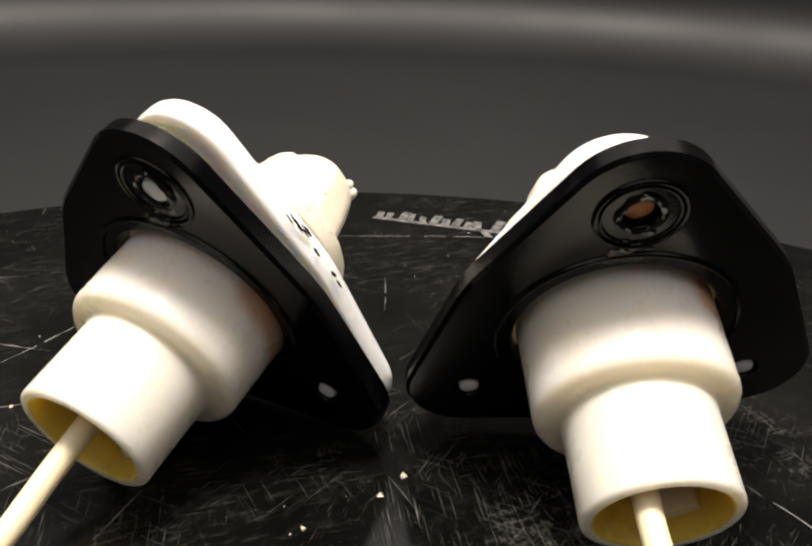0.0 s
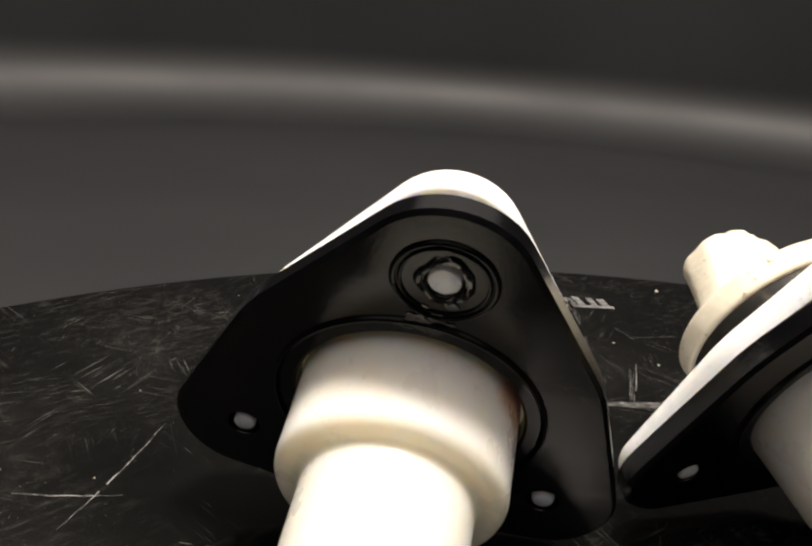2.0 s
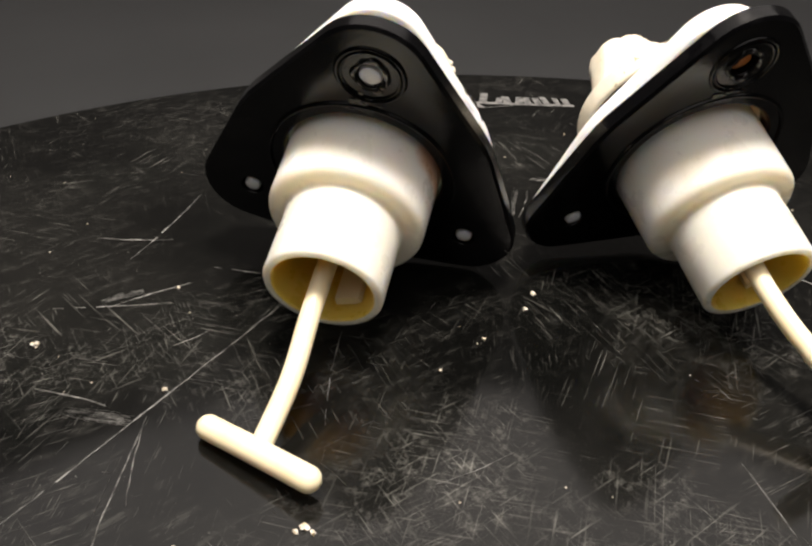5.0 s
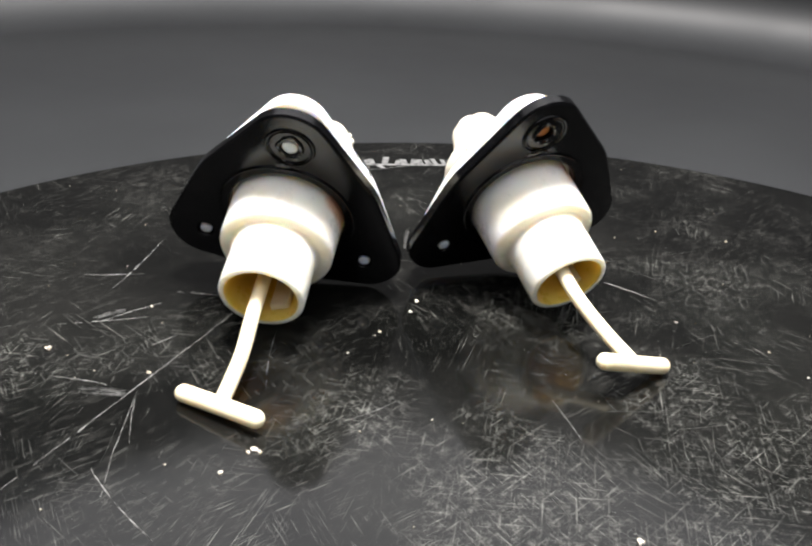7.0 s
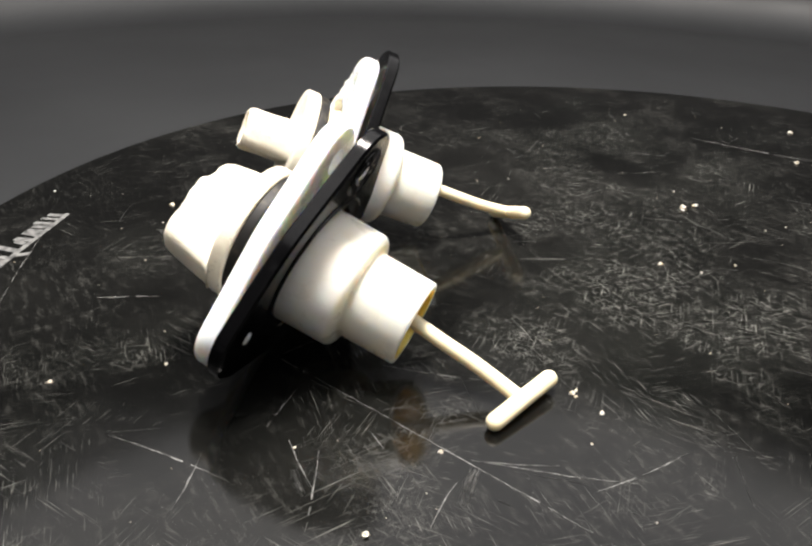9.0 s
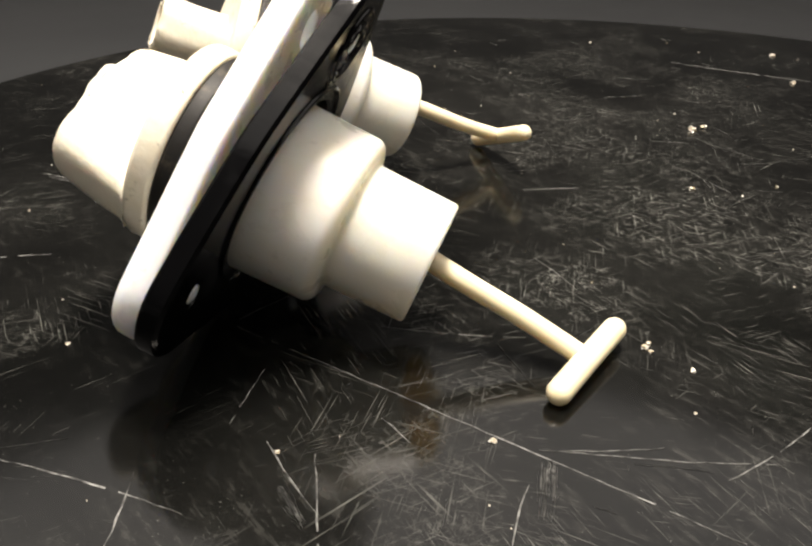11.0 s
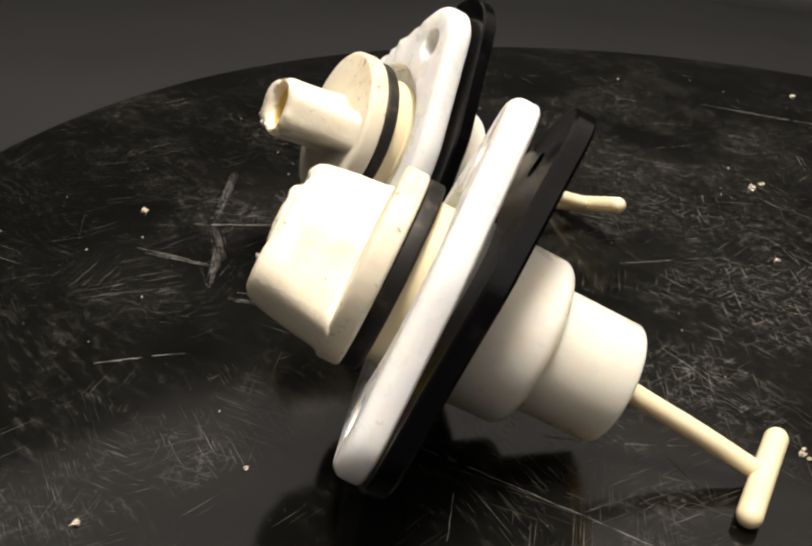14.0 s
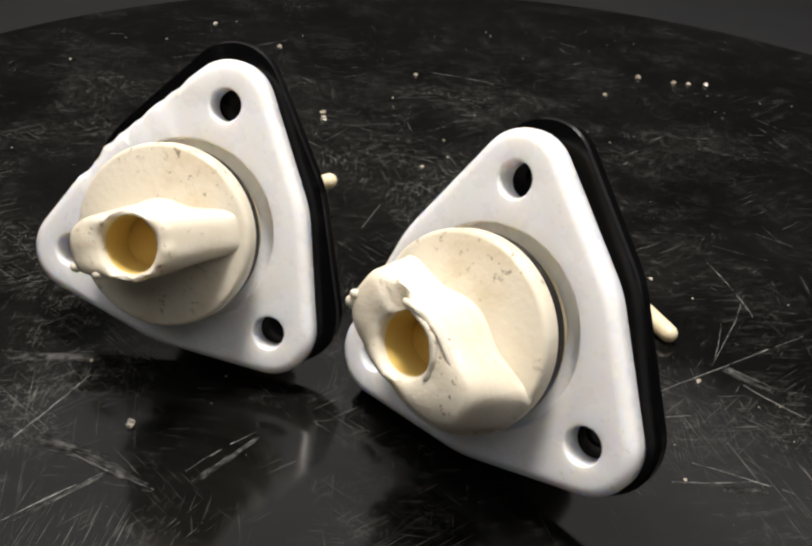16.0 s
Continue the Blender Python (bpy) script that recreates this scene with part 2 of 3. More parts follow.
def tube_along(bm, points, r, n=16, steps=6):
    """A round rod along a smooth line through the points, with domed ends."""
    pts = [Vector(p) for p in points]
    pts = [2 * pts[0] - pts[1]] + pts + [2 * pts[-1] - pts[-2]]
    line = []
    for i in range(1, len(pts) - 2):
        p0, p1, p2, p3 = pts[i - 1 : i + 3]
        for s in range(steps):
            t = s / steps
            line.append(0.5 * (2 * p1 + (p2 - p0) * t + (2 * p0 - 5 * p1 + 4 * p2 - p3) * t**2 + (3 * p1 - p0 - 3 * p2 + p3) * t**3))
    line.append(pts[-2])
    way = [(line[min(i + 1, len(line) - 1)] - line[max(i - 1, 0)]).normalized() for i in range(len(line))]
    side = way[0].orthogonal().normalized()
    frames = []
    for p, w in zip(line, way):
        side = (side - w * side.dot(w)).normalized()
        frames.append((p, w, side, w.cross(side)))
    rows = []

    def row(p, u, v, radius):
        rows.append([p + radius * (math.cos(2 * math.pi * i / n) * u + math.sin(2 * math.pi * i / n) * v) for i in range(n)])

    for k in range(1, 5):
        a = radians(90 - 22.5 * (k - 0.6))
        row(frames[0][0] - frames[0][1] * r * math.sin(a), *frames[0][2:], r * math.cos(a))
    for p, w, u, v in frames:
        row(p, u, v, r)
    for k in range(4, 0, -1):
        a = radians(90 - 22.5 * (k - 0.6))
        row(frames[-1][0] + frames[-1][1] * r * math.sin(a), *frames[-1][2:], r * math.cos(a))
    loft(bm, rows, True, True)


def torus(bm, R, r, z, n=72, m=10, x=0.0, y=0.0):
    rows = [circle(R + r * math.cos(2 * math.pi * j / m), z + r * math.sin(2 * math.pi * j / m), n, x, y) for j in range(m)]
    rings = [ring(bm, p) for p in rows]
    for a, b in zip(rings, rings[1:] + rings[:1]):
        bridge(bm, a, b)


# ---- the setting ----
CX, CY, RD = 0.369, -0.713, 2.373  # the black disc


def backdrop():
    """A round sweep of dark vinyl: floor, a tight curve, and the wall."""
    bm = bmesh.new()
    profile = [(0.001, -0.12), (2.0, -0.12), (4.95, -0.12)]
    profile += [(4.95 + 0.45 * math.sin(radians(a)), -0.12 + 0.45 * (1 - math.cos(radians(a)))) for a in range(5, 91, 5)]
    profile += [(5.4, 3.0), (5.4, 9.0)]
    lathe(bm, profile, 96)
    bmesh.ops.translate(bm, vec=(CX, CY + 0.3, 0), verts=bm.verts)
    return tagged(part("backdrop", bm, VINYL, label="dark grey vinyl sweep curving up round the disc"), category="backdrop", kind="structure")


def ceiling():
    bm = bmesh.new()
    loft(bm, [circle(5.7, 9.0, 64, CX, CY + 0.3), circle(5.7, 9.2, 64, CX, CY + 0.3)], True, True)
    return tagged(part("ceiling", bm, VINYL, label="dark plain ceiling over the studio"), category="ceiling", kind="structure")


backdrop()
ceiling()


def black_round():
    bm = bmesh.new()
    profile = [(0.001, 0.0), (RD - 0.03, 0.0)] + rounded(RD - 0.015, -0.015, 0.015, 90, 0) + [(RD, -0.11), (0.001, -0.11)]
    lathe(bm, profile, 160)
    bmesh.ops.translate(bm, vec=(CX, CY, 0), verts=bm.verts)
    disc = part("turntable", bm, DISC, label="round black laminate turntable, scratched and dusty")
    return tagged(disc, category="turntable")


TABLE = black_round()


# ---- the two drain plugs ----
def flange(thing, chipped):
    bm = bmesh.new()
    tp, b = 0.0505, 0.022
    outer = []
    for k in range(6):
        a = radians(18 * k)
        outer.append(triangle(RC - b * (1 - math.sin(a)), -b * (1 - math.cos(a))))
    outer += [triangle(RC, -tp + 0.006), triangle(RC - 0.006, -tp)]
    rings = loft(bm, outer)
    front, back = [rings[0]], [rings[-1]]
    for x, y in screw_spots():
        r = loft(bm, [circle(0.037, 0, 32, x, y), circle(0.034, -0.002, 32, x, y), circle(0.0325, -0.006, 32, x, y), circle(0.0325, -tp, 32, x, y)])
        front.append(r[0])
        back.append(r[-1])
    seat = lathe(bm, [(0.189, 0), (0.186, -0.002), (0.185, -0.006), (0.185, -0.03), (0.12, -0.03), (0.118, -0.034), (0.116, -0.12)], 72)
    front.append(seat[0])
    fill(bm, *front)
    fill(bm, *back)
    if chipped:
        # the worn stretch of the upper edge: nibbled by a tool
        for v in bm.verts:
            along = Vector((v.co.x, v.co.y)).dot(Vector((math.cos(radians(150)), math.sin(radians(150)))))
            across = Vector((v.co.x, v.co.y)).dot(Vector((math.cos(radians(60)), math.sin(radians(60)))))
            if along > RH / 2 + RC - 0.035 and -0.10 < across < 0.18 and v.co.z > -0.03:
                v.co.z -= 0.010 * (0.5 + noise.noise(v.co * 38))
                v.co -= Vector((math.cos(radians(150)), math.sin(radians(150)), 0)) * 0.009 * (0.5 + noise.noise(v.co * 31))
    body = part("flange", bm, WHITE, thing, "white triangular flange with three screw holes", 50, True)
    return body


def gasket(thing, body_above, lift, shift, twist, orange_top):
    """The rubber gasket under the flange; lift bends its upper corner away from it."""
    bm = bmesh.new()
    rg, t = 0.1065, 0.036
    outer = [triangle(rg - 0.004, 0), triangle(rg, -0.004), triangle(rg, -t + 0.006), triangle(rg - 0.006, -t)]
    rings = loft(bm, outer)
    front, back = [rings[0]], [rings[-1]]
    for x, y in screw_spots():
        r = loft(bm, [circle(0.023, 0, 24, x, y), circle(0.023, -t + 0.003, 24, x, y), circle(0.025, -t, 24, x, y)])
        front.append(r[0])
        back.append(r[-1])
    r = loft(bm, [circle(0.16, 0, 64), circle(0.16, -t + 0.003, 64), circle(0.164, -t, 64)])
    front.append(r[0])
    back.append(r[-1])
    fill(bm, *front)
    fill(bm, *back)
    bmesh.ops.subdivide_edges(bm, edges=[e for e in bm.edges if e.calc_length() > 0.09], cuts=2)

    def bend(m):
        for v in m.verts:
            v.co.z -= 0.0520 + lift * max(0.0, v.co.y + 0.12) ** 1.25
            x, y = v.co.x, v.co.y
            v.co.x = x * math.cos(twist) - y * math.sin(twist) + shift[0]
            v.co.y = x * math.sin(twist) + y * math.cos(twist) + shift[1]

    bend(bm)
    body = part("gasket", bm, RUBBER, thing, "black rubber gasket", 35, True)
    top = screw_spots()[0]
    for R, r, x, y in ((0.061, 0.0042, *top), (0.053, 0.003, *top), (0.186, 0.005, 0, 0)):
        m = bmesh.new()
        torus(m, R, r, -t, 64, 8, x, y)
        bend(m)
        part("moulded_ring", m, RUBBER, body)
    # Added solid stubs stand in for the lit hole walls seen from behind.
    for k, (x, y) in enumerate(screw_spots()):
        m = bmesh.new()
        end = -t + 0.001 if k else (-t + 0.012 if orange_top else -t - 0.001)
        wide = 1.0 if k else 1.25
        rows = [circle(r * wide, z, 24, x, y) for r, z in ((0.0008, -0.016), (0.0165, -0.016), (0.0165, end + 0.004), (0.0150, end), (0.008, end - 0.002), (0.0008, end - 0.0025))]
        loft(m, [[(p[0] + 0.0015 * noise.noise(Vector(p) * 90), p[1] + 0.0015 * noise.noise(Vector(p) * 90 + Vector((7, 0, 0))), p[2]) for p in row] for row in rows], False, True)
        bend(m)
        # Added web that keeps the hole black from the front.
        blind = bmesh.new()
        loft(blind, [circle(0.0228, -0.008, 24, x, y), circle(0.0228, -0.014, 24, x, y)], True, True)
        bend(blind)
        part("hole_blackout", blind, RUBBER, body)
        is_orange = orange_top and k == 0
        part("added_hole_stub", m, ORANGE_STUB if is_orange else WHITE, body_above, "orange stub added in the top screw hole" if is_orange else "")
    m = bmesh.new()
    torus(m, 0.031, 0.0055, -t, 48, 8, *top)
    for v in m.verts:
        d = Vector((v.co.x - top[0], v.co.y - top[1], 0))
        v.co += d * 0.22 * noise.noise(v.co * 38) + Vector((0, 0, 0.004 * noise.noise(v.co * 90)))
    bend(m)
    part("sealant_ring", m, SEALANT, body, "lumpy glossy ring of sealant")
    rng = random.Random(8)
    for k in range(16):
        m = bmesh.new()
        x, y, r = rng.gauss(0.004, 0.014), rng.uniform(0.172, 0.235), rng.uniform(0.004, 0.009)
        for v in bmesh.ops.create_icosphere(m, subdivisions=2, radius=r)["verts"]:
            v.co *= 1 + 0.9 * noise.noise(v.co * 140 + Vector((x * 50, y * 50, 0)))
            v.co = Vector((v.co.x * 1.4 + x, v.co.y + y, v.co.z * 0.3 - t))
        bend(m)
        part("sealant_dab", m, SEALANT, body)
    return body


def grime(body):
    """Dark flecks rubbed into one side of the flange."""
    rng = random.Random(3)
    a, b, m = (radians(d) for d in (90, 210, 150))
    side = Vector((math.cos(m), math.sin(m), 0))
    for k in range(11):
        s = rng.choice((0.30, 0.33, 0.46, 0.54)) + rng.gauss(0, 0.022)
        p = RH * Vector((math.cos(a), math.sin(a), 0)).lerp(Vector((math.cos(b), math.sin(b), 0)), s) + side * (RC + 0.034 * math.sin(math.pi * s))
        bm = bmesh.new()
        bmesh.ops.create_icosphere(bm, subdivisions=2, radius=1.0)
        along = Vector((-side.y, side.x, 0))
        size = (rng.uniform(0.002, 0.012), 0.0012, rng.uniform(0.0008, 0.003))
        drop = rng.uniform(-0.007, 0.007)
        for v in bm.verts:
            q = v.co * (1 + 0.4 * noise.noise(v.co * 2 + Vector((k, 0, 0))))
            v.co = p + along * q.x * size[0] + side * q.y * size[1] + Vector((0, 0, q.z * size[2] - 0.030 + drop))
        part("grime_fleck", bm, SEALANT, body)


def spigot(thing):
    bm = bmesh.new()
    profile = [(0.130, -0.046), (0.1555, -0.046), (0.1535, -0.12), (0.1515, -0.205)]
    profile += rounded(0.1515 - 0.020, -0.2335 + 0.020, 0.020, 0, -90)
    profile += [(0.1235, -0.2337)] + [(0.1235 - 0.0115 * math.sin(radians(a)), -0.2337 - 0.0115 * (1 - math.cos(radians(a)))) for a in (30, 60, 90)]
    profile += [(0.1112, -0.31)] + rounded(0.1105 - 0.007, -0.3865 + 0.007, 0.007, 0, -90, 4) + rounded(0.097, -0.3865 + 0.005, 0.005, -90, -180, 3)
    profile += [(0.0918, -0.378), (0.089, -0.12), (0.01, -0.12), (0.001, -0.12)]
    lathe(bm, profile, 80)
    tube = part("spigot", bm, SPIGOT, thing, "stepped off-white plastic tube, bore painted yellow for light through it", 40)
    bm = bmesh.new()
    loft(bm, [[(-0.070, -0.066, z), (-0.020, -0.090, z), (-0.016, -0.070, z), (-0.060, -0.050, z)] for z in (-0.12, -0.35)], True, True)
    part("inner_rib", bm, TETHER, tube)
    return tube


def grip_ring(z, centre, angle, plus, minus, half, boss, square, n=80, rough=0.0, seed=0.0):
    """One level of the finger grip: a bar merged with a round boss."""
    out = []
    for i in range(n):
        a = 2 * math.pi * i / n
        c, s = math.cos(a), math.sin(a)
        long = plus if c > 0 else minus
        bar = (abs(c / long) ** square + abs(s / half) ** square) ** (-1 / square)
        r = (bar**5 + boss**5) ** (1 / 5)
        w = rough * noise.noise(Vector((c * 3 + seed, s * 3, z * 20)))
        out.append((centre[0] + (r + w) * math.cos(a + angle), centre[1] + (r + w) * math.sin(a + angle), z + 0.9 * w))
    return out


def plug(thing, grip, cap_z):
    """The aged screw plug: a cap with a broken finger grip, and the O-ring under it."""
    bm = bmesh.new()
    rc, z0, z1 = 0.1765, cap_z - 0.044, cap_z
    profile = [(0.001, z0), (rc - 0.012, z0)] + rounded(rc - 0.008, z0 + 0.008, 0.008, -90, 0, 4) + rounded(rc - 0.010, z1 - 0.010, 0.010, 0, 90, 5)
    profile += [(rc * 0.6, z1 + 0.004), (0.001, z1 + 0.006)]
    lathe(bm, profile, 80)
    cap = part("plug_cap", bm, CREAM, thing, "grubby aged cream plastic cap")
    bm = bmesh.new()
    lathe(bm, [(0.001, -0.1), (0.150, -0.1), (0.150, -0.012), (0.146, -0.008), (0.146, z0 - 0.026), (0.140, z0 - 0.022), (0.140, z0 + 0.004), (0.001, z0 + 0.004)], 64)
    part("threaded_neck", bm, TETHER, cap, "yellowed translucent neck")
    bm = bmesh.new()
    lathe(bm, [(0.138, z0 + 0.002)] + rounded(0.166, z0 - 0.006, 0.006, 80, 0, 4) + rounded(0.166, z0 - 0.024, 0.006, 0, -80, 4) + [(0.138, z0 - 0.031), (0.138, z0 + 0.002)], 80)
    part("o_ring", bm, DUSTY, cap, "dusty black rubber sealing ring")
    bm = bmesh.new()
    base, top = z1 - 0.006, grip["top"]
    levels = []
    for k, s in enumerate((0, 0.02, 0.06, 0.14, 0.3, 0.5, 0.7, 0.86, 0.95, 1.0)):
        ease = s + grip["flare"] * (math.sqrt(s) - s)
        lerp = lambda pair: pair[0] + (pair[1] - pair[0]) * ease  # noqa: E731
        foot = 0.006 * max(0, 1 - s / 0.1) ** 2
        shrink = 0.010 * max(0, (s - 0.9) / 0.1) ** 2
        centre = [grip["centre0"][j] + (grip["centre1"][j] - grip["centre0"][j]) * s for j in (0, 1)]
        levels.append(grip_ring(base + (top - base) * s, centre, grip["angle"], lerp(grip["plus"]) + foot - shrink, lerp(grip["minus"]) + foot - shrink, lerp(grip["half"]) + foot - shrink, lerp(grip["boss"]) + foot - shrink, lerp(grip["square"]), rough=grip["rough"] * s**3, seed=grip["seed"]))
    bx, by = grip["centre1"]
    def mouth(r, dz):
        torn = 0.4 * grip["rough"] * (dz > -0.01)
        return [(bx + r * math.cos(2 * math.pi * i / 80 + grip["angle"]), by + r * math.sin(2 * math.pi * i / 80 + grip["angle"]), top + dz + torn * noise.noise(Vector((i * 0.3, r * 30, grip["seed"])))) for i in range(80)]

    levels += [mouth(0.060, 0.0), mouth(0.054, -0.006), mouth(0.052, -0.02)]
    loft(bm, levels)
    if "split" in grip:
        nx, ny = grip["split"]
        for v in bm.verts:
            if v.co.z > top - 0.07:
                v.co.z -= 0.030 * max(0.0, 1 - math.hypot(v.co.x - nx, v.co.y - ny) / 0.026)
    handle = part("finger_grip", bm, CREAM, cap, grip["label"], 55)
    m = bmesh.new()
    loft(m, [mouth(0.052, -0.02), mouth(0.050, -0.05), mouth(0.046, -0.085)], False, True)
    part("bore", m, BORE_GLOW, handle, "open bore painted yellow for its warm glow")
    for bump in grip["nubs"]:
        m = bmesh.new()
        bmesh.ops.create_icosphere(m, subdivisions=2, radius=bump[3])
        for v in m.verts:
            v.co *= 1 + 0.35 * noise.noise(v.co * 60)
            v.co += Vector(bump[:3])
        part("torn_nub", m, CREAM, handle)
    for bend, far, thick in grip.get("ridges", ()):
        line = [(bx + r * math.cos(radians(a)), by + r * math.sin(radians(a)), top + up) for a, r, up in bend] + list(far)
        m = bmesh.new()
        tube_along(m, line, thick, 10, 5)
        for v in m.verts:
            v.co += 0.002 * noise.noise_vector(v.co * 70)
        part("torn_ridge", m, CREAM, handle)
    return cap


def tether(thing, line, bar):
    bm = bmesh.new()
    tube_along(bm, line, 0.0185)
    rod = part("tether", bm, TETHER, thing, "bent cream nylon tether rod")
    bm = bmesh.new()
    tube_along(bm, bar, 0.0215, 20)
    part("toggle", bm, TETHER, rod, "rounded cream nylon cross bar")
    bm = bmesh.new()
    x, y, z = line[0]
    lathe(bm, [(0.001, z - 0.04)] + rounded(0.022, z - 0.034, 0.006, -90, 0, 3) + [(0.030, -0.115), (0.001, -0.115)], 32)
    bmesh.ops.translate(bm, vec=(x, y, 0), verts=bm.verts)
    part("tether_root", bm, TETHER, rod)
    return rod


def drain_plug(place, turn, label, grip, cap_z, lift, shift, twist, line, bar, chipped):
    thing = new("drain_plug")
    thing.matrix_world = Matrix.Translation(Vector(place) * U) @ Matrix(turn).to_4x4()
    tagged(thing, label, "drain plug", "pair of drain plugs")
    body = flange(thing, chipped)
    gasket(thing, body, lift, shift, twist, chipped)
    if not chipped:
        grime(body)
    spigot(thing)
    plug(thing, grip, cap_z)
    tether(thing, line, bar)
    return thing


drain_plug(
    (-0.0259, 0.4519, 0.2850),
    ((-0.9569, 0.0267, 0.2892), (0.2595, -0.3687, 0.8926), (0.1305, 0.9292, 0.3459)),
    "white triangular drain plug with a wide broken cream grip",
    dict(top=0.236, flare=0.0, angle=radians(-30), plus=(0.166, 0.145), minus=(0.163, 0.13), half=(0.048, 0.070), boss=(0.076, 0.058), square=(7.0, 2.6), centre0=(0.0, -0.01), centre1=(0.004, -0.002), rough=0.003, seed=1.3, split=(-0.024, 0.062), label="wide broken cream grip with an open bore", ridges=((((100, 0.067, -0.004), (85, 0.066, 0.003), (70, 0.066, 0.002)), ((0.058, 0.040, 0.234), (0.102, -0.010, 0.229)), 0.0065), (((85, 0.060, 0.0), (40, 0.060, 0.003), (0, 0.061, 0.001), (-35, 0.064, -0.004)), (), 0.006)), nubs=((-0.118, 0.03, 0.226, 0.013), (-0.112, 0.045, 0.231, 0.010))),
    0.094, 0.11, (0.0, 0.008), radians(1),
    ((0.0, 0.035, -0.16), (0.006, 0.004, -0.42), (0.004, -0.010, -0.56), (0.018, -0.022, -0.692)),
    ((0.113, -0.054, -0.660), (0.020, -0.020, -0.694), (-0.073, 0.014, -0.729)),
    False,
)
drain_plug(
    (0.6165, 0.4538, 0.2962),
    ((-0.9749, -0.1306, -0.1806), (-0.1112, -0.4172, 0.9020), (-0.1931, 0.8994, 0.3922)),
    "white triangular drain plug, narrow broken grip, nibbled flange edge",
    dict(top=0.248, flare=0.5, angle=radians(24), plus=(0.166, 0.075), minus=(0.150, 0.115), half=(0.045, 0.058), boss=(0.072, 0.056), square=(5.0, 3.0), centre0=(0.0, 0.0), centre1=(0.012, 0.002), rough=0.005, seed=5.1, label="narrow broken cream grip with an open bore", nubs=((-0.075, -0.075, 0.236, 0.010), (-0.03, -0.07, 0.242, 0.009))),
    0.104, 0.03, (0.004, 0.020), radians(5),
    ((0.012, 0.045, -0.16), (0.024, 0.050, -0.42), (0.004, 0.042, -0.56), (-0.026, 0.039, -0.682)),
    ((0.071, 0.110, -0.682), (-0.026, 0.039, -0.682), (-0.123, -0.031, -0.681)),
    True,
)


# ---- marks on the disc ----
def lettering():
    """A worn line of pale print on a rule, as plain bars round one crossed mark."""
    rng = random.Random(4)

    def bar(x0, y0, x1, y1, lean=0.0):
        bm = bmesh.new()
        ring4 = [(x0, y0), (x1, y0), (x1 + lean, y1), (x0 + lean, y1)]
        loft(bm, [[(0.05 + x * math.cos(-0.09) - y * math.sin(-0.09), 1.405 + x * math.sin(-0.09) + y * math.cos(-0.09), z) for x, y in ring4] for z in (0.0006, 0.0016)], True, True)
        part("printed_mark", bm, MARKS, TABLE)

    bar(0.0, 0.0, 0.66, 0.016)
    for k in range(10):
        x0 = 0.005 + 0.066 * k
        if k == 5:
            bar(x0 + 0.006, -0.035, x0 + 0.03, -0.001, -0.02)
            bar(x0 + 0.012, 0.017, x0 + 0.038, 0.095, 0.012)
            continue
        for half in (0, 1):
            bar(x0 + 0.029 * half, 0.017, x0 + 0.029 * half + rng.uniform(0.018, 0.026), rng.uniform(0.056, 0.082), rng.uniform(-0.01, 0.01))


lettering()

LINES = [
    (-0.098, 0.446, -0.758, -0.444), (0.622, 1.016, 0.522, 0.806), (-0.018, 1.256, 0.552, 1.366), (0.152, 1.026, 0.182, 0.856), (-0.428, 0.766, -0.558, 0.446), (1.902, -1.094, 1.642, -1.574),
    (-0.438, -0.054, -0.478, -0.384), (-0.098, 0.186, -0.138, -0.074), (-0.508, -0.294, -0.368, -0.514), (-0.368, 0.426, -0.228, 0.386), (-0.358, 0.196, -0.418, 0.156), (0.752, 0.886, 0.752, 0.636),
    (0.622, 0.826, 0.432, 0.826), (0.972, 0.666, 0.772, 0.596), (0.412, 0.766, 0.352, 0.616), (0.892, -1.544, 0.642, -1.564), (-0.438, -0.224, -0.438, -0.034), (-0.668, 0.286, -0.438, 0.296),
    (0.032, -0.214, 0.172, -0.154), (-0.638, 0.046, -0.508, -0.004), (-0.558, 0.286, -0.408, 0.366), (-0.638, 0.556, -0.468, 0.546), (0.542, -0.184, 0.562, -0.374), (0.872, 0.386, 1.032, 0.216),
]

RUBS = [
    (0.952, 0.676, 0.772, 0.586, 0.022), (0.632, 0.816, 0.432, 0.826, 0.018), (1.112, 0.796, 0.752, 0.836, 0.016), (0.742, 0.836, 0.552, 0.806, 0.022), (0.602, 0.996, 0.522, 0.816, 0.008), (0.382, 0.786, 0.342, 0.626, 0.012),
    (-0.578, 0.306, -0.498, 0.346, 0.014), (-0.578, -0.014, -0.458, -0.044, 0.016),
]


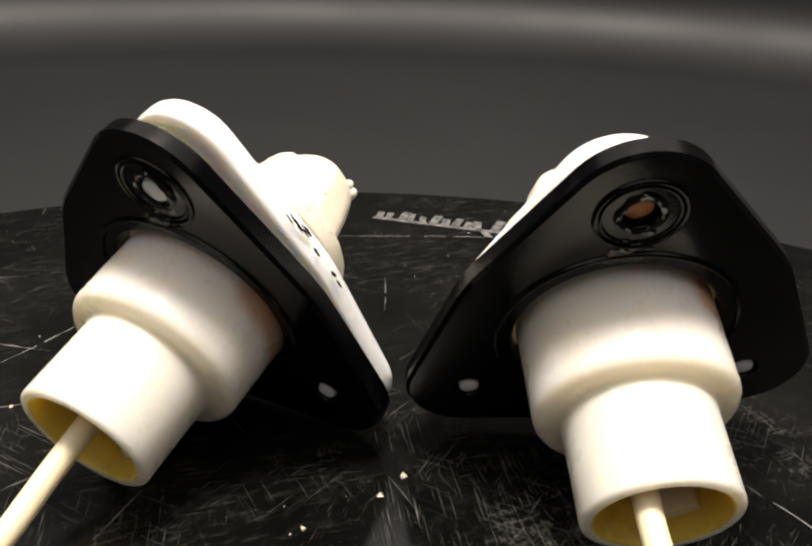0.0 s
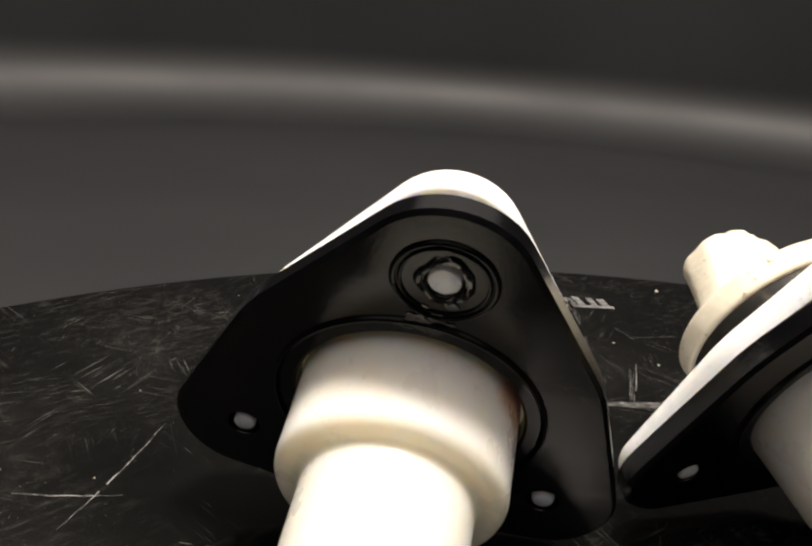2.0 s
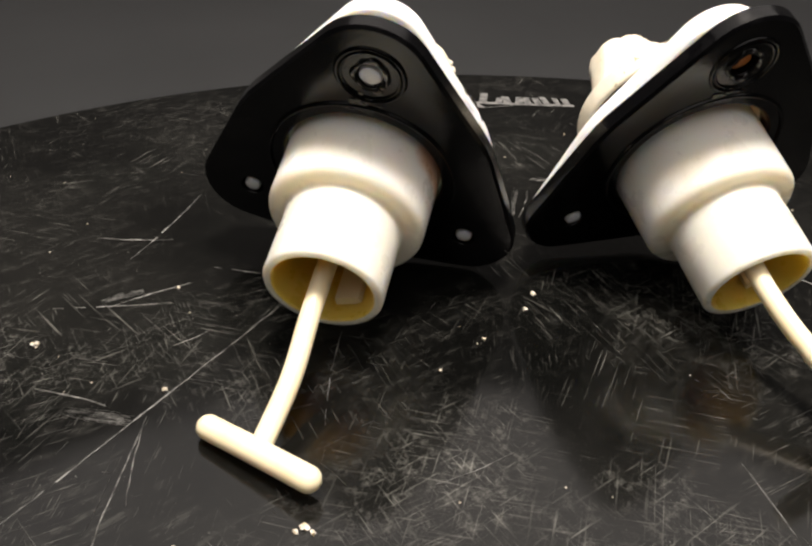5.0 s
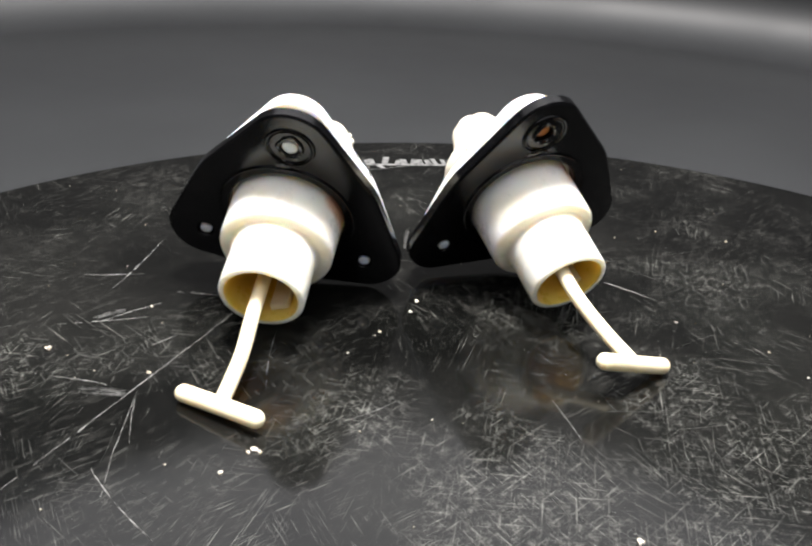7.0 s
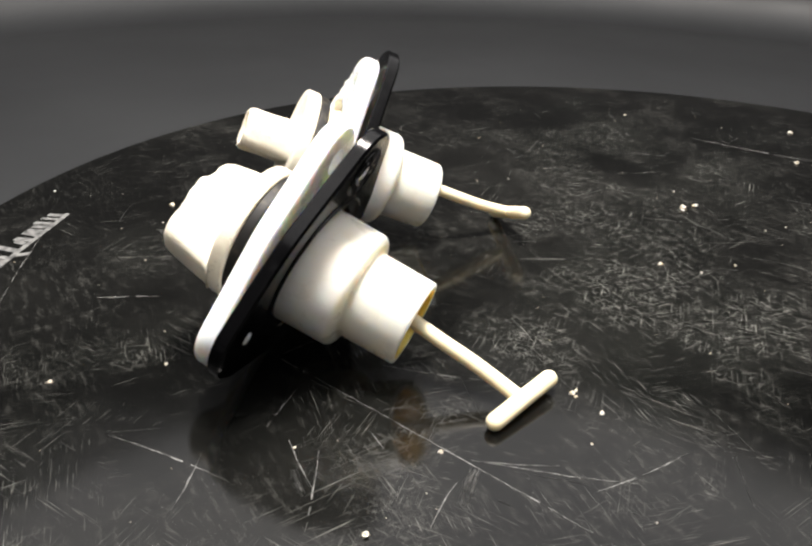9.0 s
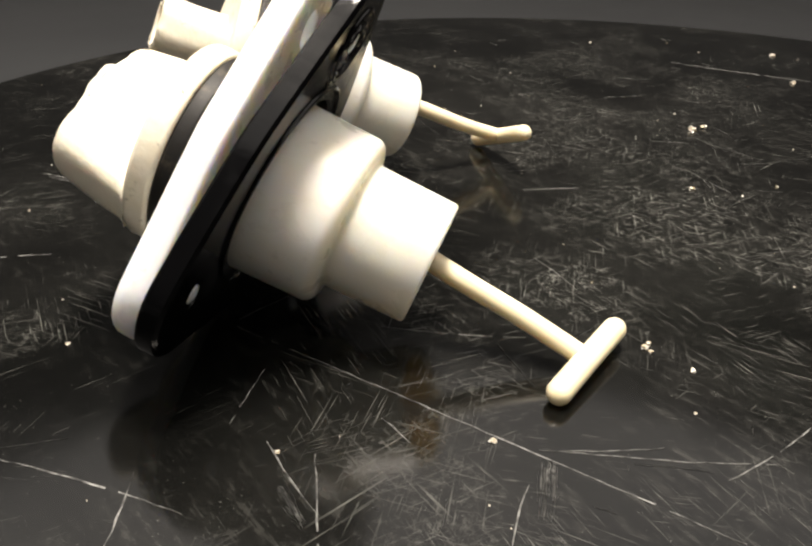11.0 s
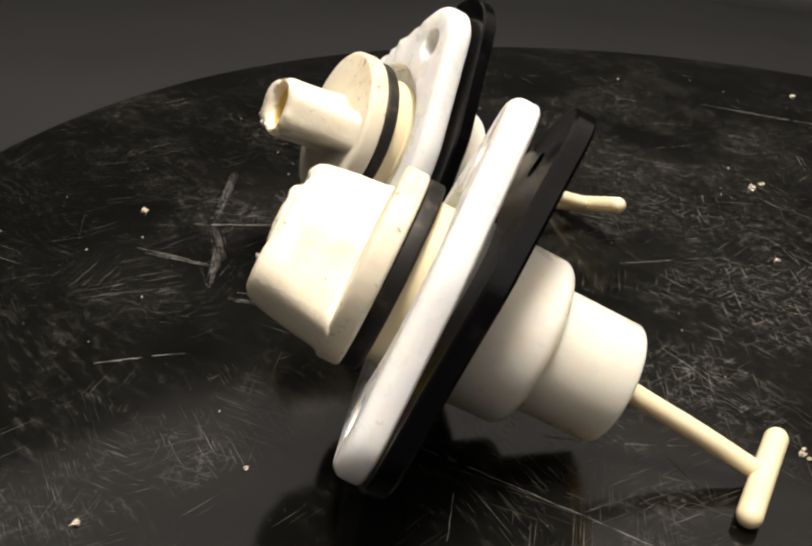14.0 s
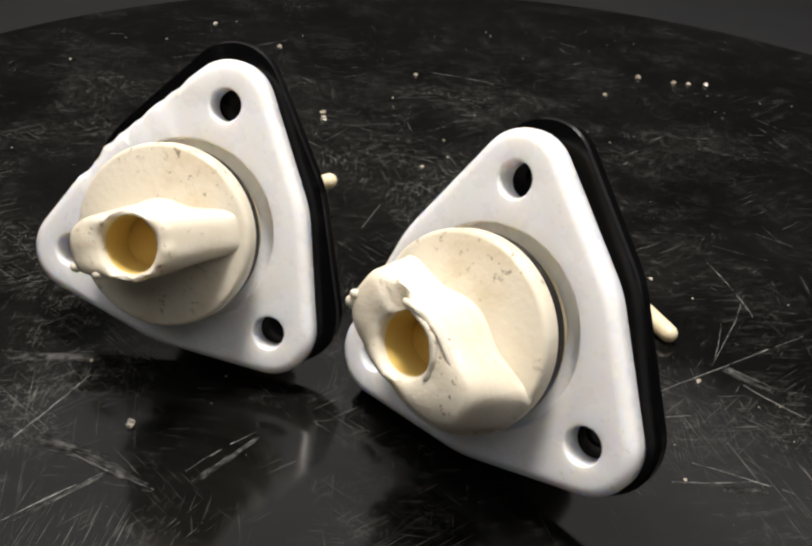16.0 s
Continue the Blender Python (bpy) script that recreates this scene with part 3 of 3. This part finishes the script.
def scratches():
    """Deep scratches with raised pale edges, and a crowd of short ones."""
    rng = random.Random(11)
    bm = bmesh.new()

    def stroke(ax, ay, bx, by, width):
        a, b = Vector((ax, ay)), Vector((bx, by))
        side = Vector((-(b - a).y, (b - a).x)).normalized()
        n = max(2, int((b - a).length / 0.02))
        bow = rng.uniform(-0.03, 0.03) * (b - a).length
        last = None
        for i in range(n + 1):
            s = i / n
            p = a.lerp(b, s) + side * (bow * math.sin(math.pi * s) + rng.uniform(-1, 1) * 0.0012)
            w = width * (0.25 + 0.75 * math.sin(math.pi * min(max(s, 0.04), 0.96))) * rng.uniform(0.4, 1.0)
            now = [bm.verts.new((*(p + side * w), 0.0005)), bm.verts.new((*p, 0.0013)), bm.verts.new((*(p - side * w), 0.0005))]
            if last and rng.random() > 0.08:
                bm.faces.new((last[0], last[1], now[1], now[0]))
                bm.faces.new((last[1], last[2], now[2], now[1]))
            last = now

    for row in LINES:
        stroke(*row, rng.uniform(0.0010, 0.0020))
    for ax, ay, bx, by, wide in RUBS:
        side = Vector((ay - by, bx - ax)).normalized()
        for _ in range(int(wide * 3500)):
            a, b = sorted((rng.random(), rng.random()))
            off = rng.gauss(0, wide / 3)
            p = Vector((ax, ay)).lerp(Vector((bx, by)), a) + side * off
            q = Vector((ax, ay)).lerp(Vector((bx, by)), b) + side * (off + rng.gauss(0, wide / 12))
            stroke(p.x, p.y, q.x, q.y, rng.uniform(0.0003, 0.0008))
    for k in range(780):
        if k < 620:
            # the hard-used half of the disc
            x, y = rng.gauss(0.70, 0.55), rng.gauss(-0.50, 0.50)
        else:
            r, a = 2.0 * math.sqrt(rng.random()), rng.uniform(0, 2 * math.pi)
            x, y = CX + r * math.cos(a), CY + r * math.sin(a)
        t, length = rng.uniform(0, math.pi), 0.008 + 0.15 * rng.random() ** 4
        clump = noise.noise(Vector((x * 3.1, y * 3.1, 0.7))) + 0.5 * noise.noise(Vector((x * 9.0, y * 9.0, 2.3)))
        if math.hypot(x - CX, y - CY) + length < RD - 0.05 and clump > 0.02:
            stroke(x, y, x + length * math.cos(t), y + length * math.sin(t), rng.uniform(0.00015, 0.00045))
    ob = part("scratch_wear", bm, SCRATCH, TABLE, "pale scratches in the black surface")
    return tagged(ob, kind="stuff")


scratches()


def crumbs():
    rng = random.Random(21)
    bm = bmesh.new()
    spots = [(-0.173, -0.283, 0.007), (-0.161, -0.294, 0.005), (-0.185, -0.29, 0.005), (-0.416, 0.032, 0.006), (1.031, -0.843, 0.014), (1.062, -0.894, 0.012), (0.824, 1.023, 0.01), (0.578, 0.716, 0.011), (0.311, 0.294, 0.006), (0.281, 0.239, 0.005), (-0.67, 0.169, 0.008), (-0.254, 0.977, 0.007), (0.557, -0.656, 0.008), (-0.244, -0.345, 0.006), (0.102, -1.994, 0.013), (-0.048, -2.014, 0.012), (-0.108, -2.034, 0.011), (-0.178, -2.064, 0.013), (0.182, -1.694, 0.009), (0.942, -1.474, 0.01), (1.612, -1.474, 0.011), (2.052, -1.604, 0.011)]
    for _ in range(160):
        r, a = 2.1 * math.sqrt(rng.random()), rng.uniform(0, 2 * math.pi)
        spots.append((CX + r * math.cos(a), CY + 0.3 + r * math.sin(a), 0.0012 + 0.0036 * rng.random() ** 4))
    for x, y, r in spots:
        r *= 0.8
        if math.hypot(x - CX, y - CY) > RD - 0.05:
            continue
        made = bmesh.ops.create_icosphere(bm, subdivisions=2, radius=r)["verts"]
        k = rng.random() * 50
        for v in made:
            v.co *= 1 + 1.1 * noise.noise(v.co.normalized() * 1.9 + Vector((k, 0, 0)))
            v.co.z = max(v.co.z * 0.7 + r * 0.45, 0.0)
            v.co += Vector((x, y, 0))
    ob = part("crumbs", bm, CRUMB, label="pale grit and crumbs scattered on the black disc", sharp=20)
    return tagged(ob, category="grit", kind="stuff")


crumbs()
